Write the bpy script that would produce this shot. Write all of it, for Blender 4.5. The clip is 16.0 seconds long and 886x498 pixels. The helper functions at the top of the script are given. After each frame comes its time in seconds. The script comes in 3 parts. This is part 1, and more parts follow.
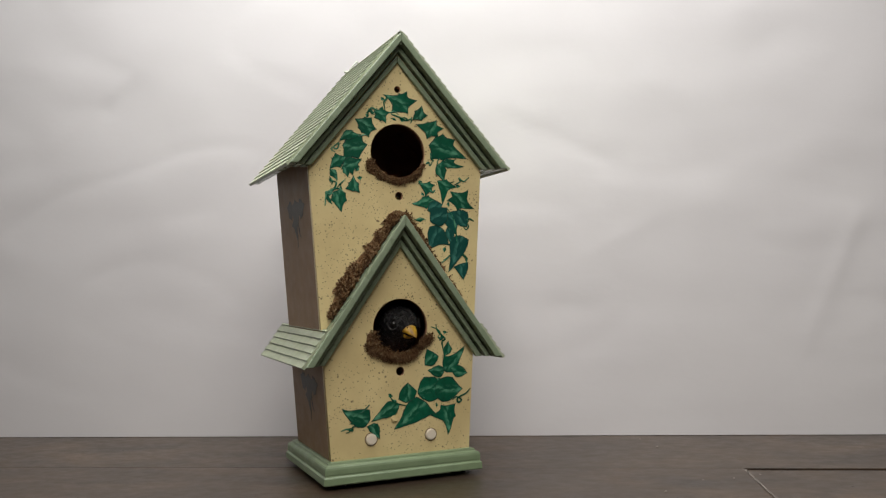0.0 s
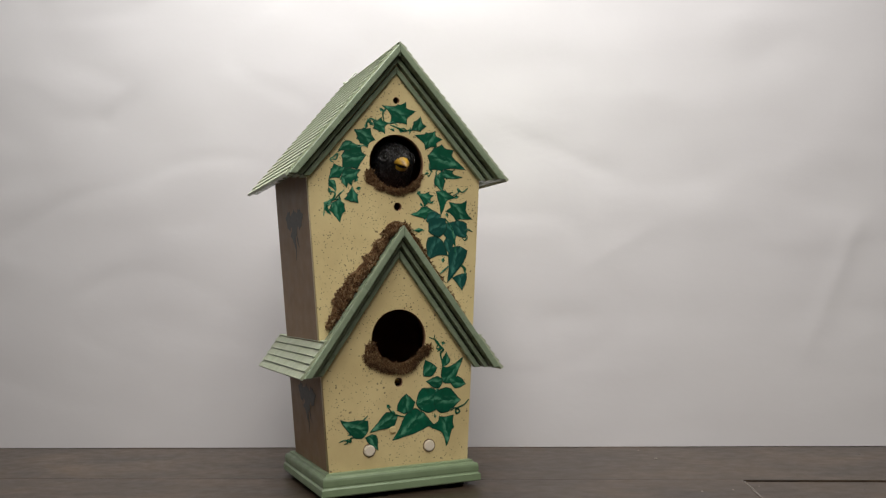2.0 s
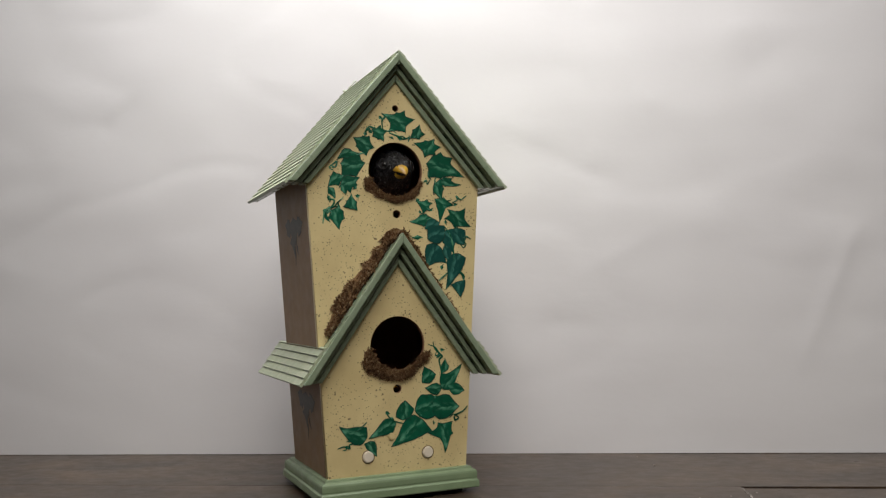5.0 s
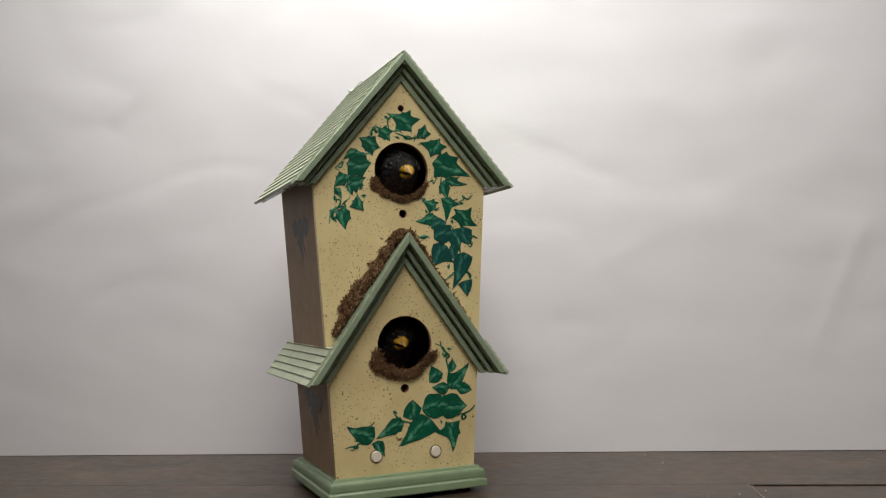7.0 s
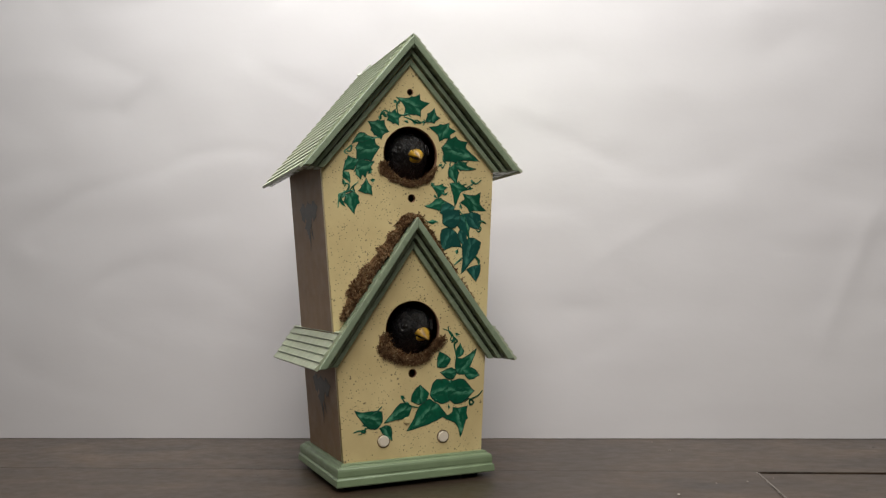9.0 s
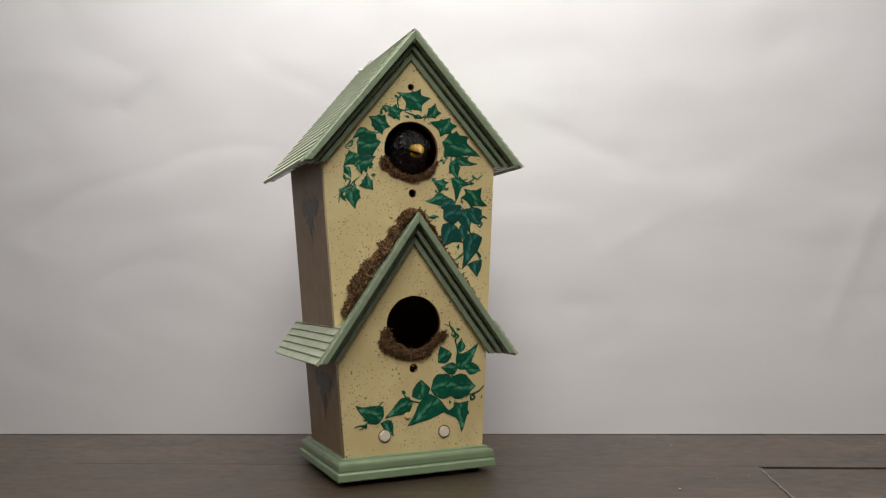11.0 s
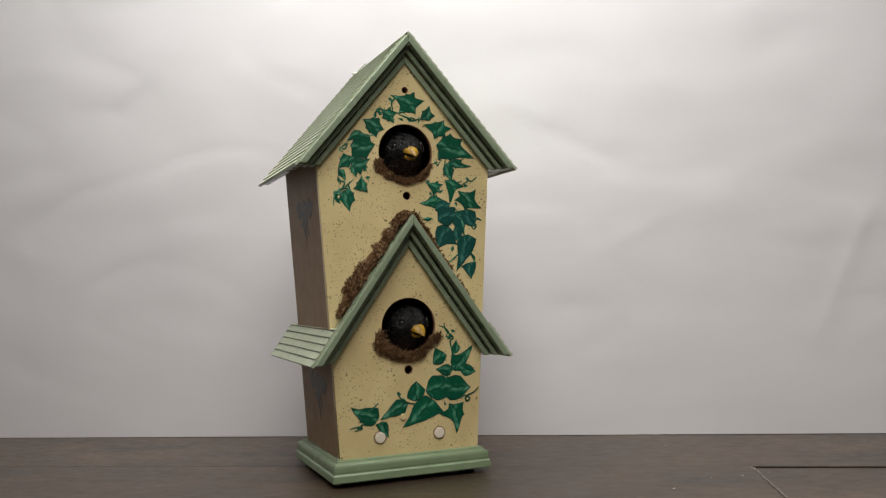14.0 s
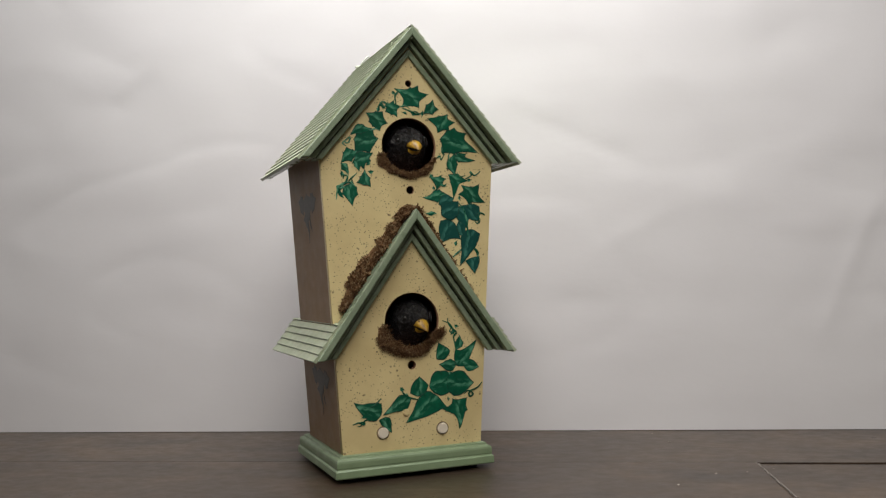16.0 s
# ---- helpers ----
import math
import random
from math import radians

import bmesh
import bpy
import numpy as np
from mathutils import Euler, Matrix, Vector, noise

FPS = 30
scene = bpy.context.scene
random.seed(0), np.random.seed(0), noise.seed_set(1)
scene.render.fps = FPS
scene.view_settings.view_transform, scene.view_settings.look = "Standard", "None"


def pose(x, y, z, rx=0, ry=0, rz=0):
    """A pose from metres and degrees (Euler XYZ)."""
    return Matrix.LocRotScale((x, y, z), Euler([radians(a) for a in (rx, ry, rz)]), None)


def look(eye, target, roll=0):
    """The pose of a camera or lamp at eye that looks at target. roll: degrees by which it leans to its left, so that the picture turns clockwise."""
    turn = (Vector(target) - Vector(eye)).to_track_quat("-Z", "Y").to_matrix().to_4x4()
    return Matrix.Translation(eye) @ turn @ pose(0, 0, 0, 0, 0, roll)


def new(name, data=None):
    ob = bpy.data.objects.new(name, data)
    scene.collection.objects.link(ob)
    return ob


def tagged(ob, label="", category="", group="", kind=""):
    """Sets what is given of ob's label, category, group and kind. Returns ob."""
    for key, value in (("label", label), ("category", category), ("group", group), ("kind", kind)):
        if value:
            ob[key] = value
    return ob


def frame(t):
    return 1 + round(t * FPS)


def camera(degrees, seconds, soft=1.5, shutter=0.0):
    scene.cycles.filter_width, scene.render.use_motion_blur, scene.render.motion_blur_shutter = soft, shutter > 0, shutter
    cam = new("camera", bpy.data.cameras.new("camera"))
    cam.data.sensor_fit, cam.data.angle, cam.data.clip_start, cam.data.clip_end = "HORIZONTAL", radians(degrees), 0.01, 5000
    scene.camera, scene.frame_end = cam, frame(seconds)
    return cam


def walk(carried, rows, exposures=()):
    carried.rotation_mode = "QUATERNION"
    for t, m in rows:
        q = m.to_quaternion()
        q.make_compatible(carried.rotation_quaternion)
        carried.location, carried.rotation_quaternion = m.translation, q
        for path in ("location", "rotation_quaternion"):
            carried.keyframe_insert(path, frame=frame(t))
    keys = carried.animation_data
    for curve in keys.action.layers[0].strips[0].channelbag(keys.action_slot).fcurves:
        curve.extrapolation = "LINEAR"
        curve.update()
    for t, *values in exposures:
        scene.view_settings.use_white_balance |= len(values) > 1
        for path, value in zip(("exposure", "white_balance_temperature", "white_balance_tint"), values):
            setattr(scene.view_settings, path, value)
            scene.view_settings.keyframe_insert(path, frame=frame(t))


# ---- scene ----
cam = camera(53.66, 16.0, soft=1.25, shutter=0.5)
walk(cam, [
    (0.0, pose(-0.2480, -0.6703, 0.1577, 92.087, 1.444, -23.056)),
    (0.5, pose(-0.2485, -0.6708, 0.1582, 92.035, 1.496, -23.304)),
    (1.0, pose(-0.2468, -0.6670, 0.1576, 92.221, 1.509, -23.045)),
    (1.5, pose(-0.2495, -0.6674, 0.1573, 92.421, 1.464, -23.299)),
    (2.0, pose(-0.2492, -0.6694, 0.1579, 92.769, 1.366, -23.267)),
    (2.5, pose(-0.2489, -0.6719, 0.1586, 93.023, 1.407, -23.120)),
    (3.0, pose(-0.2486, -0.6733, 0.1579, 93.064, 1.620, -23.439)),
    (3.5, pose(-0.2467, -0.6749, 0.1592, 93.168, 1.595, -23.404)),
    (4.0, pose(-0.2485, -0.6747, 0.1580, 93.154, 1.316, -23.427)),
    (6.5, pose(-0.2483, -0.6728, 0.1578, 93.301, 1.728, -22.724)),
    (7.0, pose(-0.2480, -0.6743, 0.1587, 93.129, 1.709, -22.670)),
    (7.5, pose(-0.2498, -0.6740, 0.1593, 92.991, 1.658, -22.681)),
    (8.0, pose(-0.2488, -0.6726, 0.1582, 92.653, 1.633, -22.837)),
    (8.5, pose(-0.2495, -0.6720, 0.1561, 92.857, 1.469, -22.215)),
    (9.0, pose(-0.2497, -0.6707, 0.1565, 92.347, 1.337, -22.356)),
    (11.5, pose(-0.2486, -0.6708, 0.1534, 92.228, 1.370, -22.185)),
    (12.0, pose(-0.2488, -0.6718, 0.1533, 92.515, 1.354, -22.199)),
    (12.5, pose(-0.2498, -0.6725, 0.1547, 92.539, 1.356, -22.074)),
    (13.0, pose(-0.2496, -0.6722, 0.1553, 92.449, 1.381, -22.174)),
    (13.5, pose(-0.2484, -0.6733, 0.1542, 92.521, 1.496, -22.193)),
    (14.0, pose(-0.2477, -0.6747, 0.1532, 92.393, 1.633, -22.373)),
    (14.5, pose(-0.2465, -0.6739, 0.1545, 92.163, 1.543, -22.438)),
    (15.0, pose(-0.2483, -0.6717, 0.1539, 92.237, 1.412, -22.199)),
    (15.5, pose(-0.2500, -0.6684, 0.1549, 92.121, 1.386, -22.241)),
    (16.0, pose(-0.2482, -0.6699, 0.1535, 92.038, 1.553, -22.331)),
], exposures=((0.0, 0.0), (2.5, -0.02), (3.5, -0.12), (4.2, -0.10), (6.3, 0.0), (16.0, 0.0)))

# ---------------------------------------------------------------- light
TABLE = -0.004                      # height of the table top
SLANT = -30.2                       # the table and the backdrop run at this angle to the birdhouse
TABLE_M = pose(0, 0, TABLE, 0, 0, SLANT)

world = bpy.data.worlds.new("room_air")
scene.world = world
world.use_nodes = True
world.node_tree.nodes["Background"].inputs[0].default_value = (0.8, 0.85, 1.0, 1)
world.node_tree.nodes["Background"].inputs[1].default_value = 0.05


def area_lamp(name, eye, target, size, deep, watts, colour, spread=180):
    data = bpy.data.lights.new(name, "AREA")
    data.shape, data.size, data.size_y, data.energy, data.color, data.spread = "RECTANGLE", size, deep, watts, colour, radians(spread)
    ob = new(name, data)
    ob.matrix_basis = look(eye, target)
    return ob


# an unseen lamp over the table, close to the paper
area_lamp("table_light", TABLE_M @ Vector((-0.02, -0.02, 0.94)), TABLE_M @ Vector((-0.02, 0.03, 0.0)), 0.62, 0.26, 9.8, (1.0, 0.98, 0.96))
# unseen fill added above the camera, looking down at the birdhouse
area_lamp("softbox_panel", TABLE_M @ Vector((0.24, -0.98, 1.26)), TABLE_M @ Vector((0.10, -0.02, 0.25)), 0.9, 1.0, 3.7, (1.0, 0.935, 0.875), 78)
# unseen fill added at the side, where the wall has no opening
area_lamp("window_light", TABLE_M @ Vector((-1.55, 0.20, 0.95)), TABLE_M @ Vector((0.0, 0.0, 0.2)), 0.6, 0.9, 2.8, (1.0, 0.98, 0.96))


# ---------------------------------------------------------------- materials
def material(name, colour, rough=0.5, metal=0.0, spec=0.5):
    m = bpy.data.materials.new(name)
    m.use_nodes = True
    n, l = m.node_tree.nodes, m.node_tree.links
    b = n["Principled BSDF"]
    b.inputs["Base Color"].default_value = (*colour, 1)
    b.inputs["Roughness"].default_value, b.inputs["Metallic"].default_value = rough, metal
    b.inputs["Specular IOR Level"].default_value = spec
    return m, n, l, b


def coords(n, l, scale=(1, 1, 1), kind="Object"):
    c, mp = n.new("ShaderNodeTexCoord"), n.new("ShaderNodeMapping")
    mp.inputs["Scale"].default_value = scale
    l.new(c.outputs[kind], mp.inputs[0])
    return mp.outputs[0]


def noise_tex(n, l, vec, scale, detail=4, rough=0.55):
    t = n.new("ShaderNodeTexNoise")
    t.inputs["Scale"].default_value, t.inputs["Detail"].default_value, t.inputs["Roughness"].default_value = scale, detail, rough
    l.new(vec, t.inputs["Vector"])
    return t.outputs["Fac"]


def ramp(n, l, fac, *stops):
    r = n.new("ShaderNodeValToRGB")
    while len(r.color_ramp.elements) < len(stops):
        r.color_ramp.elements.new(0.5)
    for e, (p, c) in zip(r.color_ramp.elements, stops):
        e.position, e.color = p, (*c, 1) if len(c) == 3 else c
    l.new(fac, r.inputs[0])
    return r.outputs[0]


def mix(n, l, fac, a, b, mode="MIX"):
    x = n.new("ShaderNodeMix")
    x.data_type, x.blend_type = "RGBA", mode
    for s, v in ((x.inputs[0], fac), (x.inputs[6], a), (x.inputs[7], b)):
        if isinstance(v, (int, float)):
            s.default_value = v
        elif isinstance(v, tuple):
            s.default_value = (*v, 1)
        else:
            l.new(v, s)
    return x.outputs[2]


def bump(n, l, b, height, strength, distance):
    u = n.new("ShaderNodeBump")
    u.inputs["Strength"].default_value, u.inputs["Distance"].default_value = strength, distance
    l.new(height, u.inputs["Height"])
    l.new(u.outputs[0], b.inputs["Normal"])


def grey(v):
    return (v, v, v)


def speckled(name, base, worn, fleck, amount, rough=0.42):
    """Brushed paint with a spatter of fine dark flecks."""
    m, n, l, b = material(name, base, rough)
    v = coords(n, l)
    tone = ramp(n, l, noise_tex(n, l, v, 28, 5), (0.35, worn), (0.62, base))
    col = tone
    for scale, size, keep in ((430, 0.14, 0.42), (290, 0.12, 0.49), (170, 0.11, 0.52), (110, 0.065, 0.56)):
        vo = n.new("ShaderNodeTexVoronoi")
        vo.inputs["Scale"].default_value = scale
        l.new(v, vo.inputs["Vector"])
        dot = ramp(n, l, vo.outputs["Distance"], (size, grey(1)), (size + 0.06, grey(0)))
        patch = ramp(n, l, noise_tex(n, l, v, 24 if scale > 300 else 60, 3), (keep, grey(0)), (keep + 0.06, grey(amount)))
        mask = mix(n, l, 1.0, dot, patch, "MULTIPLY")
        col = mix(n, l, mask, col, fleck)
    l.new(col, b.inputs["Base Color"])
    bump(n, l, b, noise_tex(n, l, coords(n, l, (1, 1, 0.5)), 260, 4), 0.18, 0.0006)
    return m


def painted(name, base, worn, rough=0.45, streak=(1, 0.15, 1)):
    m, n, l, b = material(name, base, rough)
    v = coords(n, l)
    tone = ramp(n, l, noise_tex(n, l, v, 60, 5), (0.3, worn), (0.65, base))
    info = n.new("ShaderNodeObjectInfo")
    col = mix(n, l, ramp(n, l, info.outputs["Random"], (0, grey(0)), (1, grey(0.35))), tone, worn)
    l.new(col, b.inputs["Base Color"])
    l.new(ramp(n, l, noise_tex(n, l, v, 90, 4), (0.3, grey(rough - 0.08)), (0.7, grey(rough + 0.12))), b.inputs["Roughness"])
    bump(n, l, b, noise_tex(n, l, coords(n, l, streak), 300, 4), 0.2, 0.0005)
    return m


CREAM = speckled("cream_paint", (0.77, 0.645, 0.335), (0.675, 0.55, 0.275), (0.12, 0.08, 0.04), 0.9)
TAUPE = painted("taupe_paint", (0.32, 0.208, 0.12), (0.275, 0.178, 0.103), 0.6)
GREEN = painted("sage_paint", (0.250, 0.315, 0.215), (0.205, 0.265, 0.175), 0.27)
# lighter than the sage paint: light on the slopes put into the colour
SHINGLE = painted("lit_sage_paint", (0.41, 0.455, 0.325), (0.34, 0.385, 0.265), 0.42)
# groove backing: shade between the fascia strips painted as a darker green
GREEN_SHADE = painted("shaded_sage_paint", (0.16, 0.22, 0.14), (0.10, 0.15, 0.09), 0.5)
BASE_GREEN = painted("base_green_paint", (0.235, 0.318, 0.186), (0.19, 0.265, 0.15), 0.36)
INSIDE = painted("dark_stained_wood", (0.36, 0.19, 0.11), (0.27, 0.14, 0.085), 0.75)


def leaf_paint(name, dark, mid, light):
    """Brush-painted leaf: darker edge tones, a pale stroke along the midrib."""
    m, n, l, b = material(name, mid, 0.5, 0, 0.25)
    v = coords(n, l)
    info = n.new("ShaderNodeObjectInfo")
    tone = ramp(n, l, noise_tex(n, l, v, 150, 4), (0.32, dark), (0.6, mid))
    tone = mix(n, l, ramp(n, l, info.outputs["Random"], (0, grey(0)), (1, grey(0.8))), tone, dark)
    sep = n.new("ShaderNodeSeparateXYZ")
    l.new(v, sep.inputs[0])
    wob = n.new("ShaderNodeMath")
    wob.operation = "ABSOLUTE"
    l.new(sep.outputs[1], wob.inputs[0])
    rib = ramp(n, l, wob.outputs[0], (0.0002, grey(0.8)), (0.0018, grey(0)))
    brush = ramp(n, l, noise_tex(n, l, coords(n, l, (1, 2, 1)), 120, 2), (0.46, grey(0)), (0.64, grey(1)))
    l.new(mix(n, l, mix(n, l, 1.0, rib, brush, "MULTIPLY"), tone, light), b.inputs["Base Color"])
    bump(n, l, b, noise_tex(n, l, v, 420, 3), 0.25, 0.0004)
    return m


LEAF = leaf_paint("ivy_green_paint", (0.002, 0.068, 0.036), (0.003, 0.125, 0.064), (0.16, 0.46, 0.29))
LEAF_BLUE = leaf_paint("ivy_blue_green_paint", (0.005, 0.060, 0.050), (0.007, 0.095, 0.074), (0.08, 0.28, 0.22))
LEAF_EDGE = painted("dark_ivy_outline_paint", (0.002, 0.052, 0.030), (0.002, 0.040, 0.024), 0.5)
LEAF_SIDE = leaf_paint("slate_ivy_paint", (0.082, 0.076, 0.066), (0.105, 0.096, 0.080), (0.11, 0.10, 0.085))


def moss_material():
    m, n, l, b = material("dried_moss", (0.16, 0.09, 0.05), 0.9, 0, 0.1)
    g = n.new("ShaderNodeNewGeometry")
    l.new(ramp(n, l, g.outputs["Random Per Island"], (0, (0.055, 0.029, 0.014)), (0.5, (0.17, 0.095, 0.047)), (0.85, (0.25, 0.155, 0.080)), (1, (0.33, 0.24, 0.135))), b.inputs["Base Color"])
    return m


MOSS = moss_material()


def metal_material():
    m, n, l, b = material("satin_cap", (0.80, 0.73, 0.60), 0.4, 0.0)
    bump(n, l, b, noise_tex(n, l, coords(n, l), 700, 3), 0.1, 0.0003)
    return m


CAP = metal_material()
RIM, *_ = material("cap_rim_brown", (0.22, 0.15, 0.08), 0.8)
WIRE, *_ = material("galvanised_wire", (0.42, 0.44, 0.38), 0.35, 0.4)


def feather_material():
    m, n, l, b = material("black_feathers", (0.0045, 0.0045, 0.005), 0.45, 0, 0.38)
    v = coords(n, l)
    sep = n.new("ShaderNodeSeparateXYZ")
    l.new(v, sep.inputs[0])
    low = n.new("ShaderNodeMapRange")
    for i, x in enumerate((-0.004, -0.020, 0.0, 1.0)):
        low.inputs[1 + i].default_value = x
    l.new(sep.outputs[2], low.inputs[0])
    wisp = ramp(n, l, noise_tex(n, l, coords(n, l, (1, 1, 0.35)), 520, 4), (0.35, grey(0.3)), (0.7, grey(1)))
    fac = mix(n, l, 1.0, low.outputs[0], wisp, "MULTIPLY")
    l.new(mix(n, l, fac, (0.0045, 0.0045, 0.005), (0.026, 0.011, 0.007)), b.inputs["Base Color"])
    barbs = noise_tex(n, l, coords(n, l, (2.2, 0.6, 0.6)), 620, 4, 0.6)
    bump(n, l, b, barbs, 0.9, 0.0020)
    l.new(ramp(n, l, noise_tex(n, l, v, 240, 3), (0.35, grey(0.17)), (0.65, grey(0.36))), b.inputs["Roughness"])
    return m


FEATHER = feather_material()


def beak_material():
    m, n, l, b = material("beak_enamel", (0.62, 0.34, 0.02), 0.42)
    v = coords(n, l)
    l.new(ramp(n, l, noise_tex(n, l, v, 170, 3), (0.32, (0.14, 0.07, 0.010)), (0.48, (0.40, 0.23, 0.018)), (0.66, (0.60, 0.37, 0.03))), b.inputs["Base Color"])
    return m


BEAK = beak_material()
EYE, *_ = material("glass_eye", (0.006, 0.005, 0.004), 0.2)
RING, *_ = material("eye_ring", (0.035, 0.034, 0.034), 0.2)
RUBBER, *_ = material("black_rubber", (0.012, 0.012, 0.012), 0.8)


def wood_material():
    """Dark grey-brown laminate, the grain along x."""
    m, n, l, b = material("dark_laminate", (0.05, 0.04, 0.035), 0.36, 0, 0.3)
    info = n.new("ShaderNodeObjectInfo")

    def shifted(scale):
        v0 = n.new("ShaderNodeVectorMath")
        v0.operation = "ADD"
        l.new(coords(n, l, scale), v0.inputs[0])
        l.new(info.outputs["Random"], v0.inputs[1])
        return v0.outputs[0]
    v = shifted((4.6, 6.4, 6))
    grain = noise_tex(n, l, v, 16, 8, 0.68)
    broad = noise_tex(n, l, shifted((2.0, 3.2, 3)), 5.0, 5, 0.6)
    flecks = noise_tex(n, l, shifted((12, 26, 9)), 13, 4, 0.6)
    col = ramp(n, l, grain, (0.25, (0.031, 0.022, 0.0145)), (0.5, (0.040, 0.028, 0.019)), (0.78, (0.050, 0.035, 0.0235)))
    col = mix(n, l, ramp(n, l, broad, (0.46, grey(0)), (0.68, grey(0.8))), col, (0.080, 0.053, 0.033))
    dark = ramp(n, l, noise_tex(n, l, shifted((2.0, 4.2, 4)), 7.0, 6, 0.6), (0.54, grey(0)), (0.70, grey(0.65)))
    col = mix(n, l, dark, col, (0.021, 0.017, 0.015))
    col = mix(n, l, ramp(n, l, flecks, (0.62, grey(0)), (0.72, grey(0.6))), col, (0.018, 0.014, 0.012))
    l.new(col, b.inputs["Base Color"])
    l.new(ramp(n, l, grain, (0.3, grey(0.27)), (0.7, grey(0.40))), b.inputs["Roughness"])
    bump(n, l, b, grain, 0.12, 0.0007)
    return m


WOOD = wood_material()
JOINT, *_ = material("joint_dust", (0.20, 0.18, 0.16), 0.9)
DUST, *_ = material("pale_dust", (0.42, 0.39, 0.35), 0.9)


def paper_material():
    m, n, l, b = material("white_paper", (0.62, 0.613, 0.622), 0.75, 0, 0.25)
    v = coords(n, l)
    l.new(ramp(n, l, noise_tex(n, l, v, 3.5, 4), (0.3, (0.596, 0.588, 0.599)), (0.7, (0.642, 0.637, 0.644))), b.inputs["Base Color"])
    bump(n, l, b, noise_tex(n, l, coords(n, l, (1, 1, 1.6)), 15, 5, 0.5), 0.05, 0.012)
    return m


PAPER = paper_material()
PLASTER, *_ = material("room_plaster", (0.48, 0.47, 0.45), 0.9)
FLOORING, *_ = material("room_carpet", (0.18, 0.16, 0.14), 0.95)


# ---------------------------------------------------------------- mesh helpers
def mesh_of(bm, name, mats, smooth=False):
    me = bpy.data.meshes.new(name)
    bmesh.ops.recalc_face_normals(bm, faces=bm.faces)
    if smooth:
        for f in bm.faces:
            f.smooth = True
    bm.to_mesh(me)
    bm.free()
    for m in (mats if isinstance(mats, (list, tuple)) else [mats]):
        me.materials.append(m)
    return me


def part(name, bm, mats, parent, label="", smooth=False, m=None):
    ob = new(name, bm if isinstance(bm, bpy.types.Mesh) else mesh_of(bm, name, mats, smooth))
    ob.parent = parent
    if m is not None:
        ob.matrix_basis = m
    return tagged(ob, label)


def box(bm, x0, x1, y0, y1, z0, z1, bevel=0.0):
    vs = bmesh.ops.create_cube(bm, size=1)["verts"]
    for v in vs:
        v.co = Vector(((x0 + x1) / 2 + v.co.x * (x1 - x0), (y0 + y1) / 2 + v.co.y * (y1 - y0), (z0 + z1) / 2 + v.co.z * (z1 - z0)))
    if bevel:
        bmesh.ops.bevel(bm, geom=list({e for v in vs for e in v.link_edges}), offset=bevel, segments=2, affect="EDGES", profile=0.5)
    return bm


def prism(bm, outline, y0, y1, bevel=0.0):
    """A solid from an outline in (x, z), between two depths."""
    a = [bm.verts.new((x, y0, z)) for x, z in outline]
    b = [bm.verts.new((x, y1, z)) for x, z in outline]
    n = len(outline)
    fs = [bm.faces.new(a), bm.faces.new(b[::-1])]
    for i in range(n):
        fs.append(bm.faces.new((a[i], b[i], b[(i + 1) % n], a[(i + 1) % n])))
    if bevel:
        bmesh.ops.bevel(bm, geom=list({e for f in fs for e in f.edges}), offset=bevel, segments=2, affect="EDGES", profile=0.5)
    return bm


def tube(bm, pts, r, sides=6, taper=None):
    rings = []
    pts = [Vector(p) for p in pts]
    for i, p in enumerate(pts):
        d = (pts[min(i + 1, len(pts) - 1)] - pts[max(i - 1, 0)]).normalized()
        a = d.orthogonal().normalized() if i == 0 else (rings_a - d * rings_a.dot(d)).normalized()
        rings_a = a
        c = d.cross(a)
        rr = r * (taper(i / (len(pts) - 1)) if taper else 1)
        rings.append([bm.verts.new(p + (a * math.cos(k * math.tau / sides) + c * math.sin(k * math.tau / sides)) * rr) for k in range(sides)])
    for r0, r1 in zip(rings, rings[1:]):
        for k in range(sides):
            bm.faces.new((r0[k], r0[(k + 1) % sides], r1[(k + 1) % sides], r1[k]))
    bm.faces.new(rings[0][::-1])
    bm.faces.new(rings[-1])
    return bm


def smooth_line(pts, steps=5):
    """Catmull-Rom through points."""
    p = [Vector(q) for q in pts]
    p = [2 * p[0] - p[1]] + p + [2 * p[-1] - p[-2]]
    out = []
    for i in range(1, len(p) - 2):
        for s in range(steps):
            t = s / steps
            out.append(0.5 * (2 * p[i] + (p[i + 1] - p[i - 1]) * t + (2 * p[i - 1] - 5 * p[i] + 4 * p[i + 1] - p[i + 2]) * t * t + (3 * p[i] - p[i - 1] - 3 * p[i + 1] + p[i + 2]) * t ** 3))
    return out + [p[-2]]


# ---------------------------------------------------------------- the room
def room():
    def slab(name, x0, x1, y0, y1, z0, z1, mat):
        ob = new(name, mesh_of(box(bmesh.new(), x0, x1, y0, y1, z0, z1), name, mat))
        ob.matrix_basis = pose(0, 0, 0, 0, 0, SLANT)
        return tagged(ob, kind="structure")
    lo, hi = -0.76, 1.66
    slab("floor", -2.2, 2.2, -3.0, 0.75, lo - 0.1, lo, FLOORING)
    slab("ceiling", -2.2, 2.2, -3.0, 0.75, hi, hi + 0.1, PLASTER)
    slab("wall_north", -2.2, 2.2, 0.65, 0.75, lo, hi, PLASTER)
    slab("wall_south", -2.2, 2.2, -3.0, -2.9, lo, hi, PLASTER)
    slab("wall_west", -2.2, -2.1, -2.9, 0.65, lo, hi, PLASTER)
    slab("wall_east", 2.1, 2.2, -2.9, 0.65, lo, hi, PLASTER)


room()


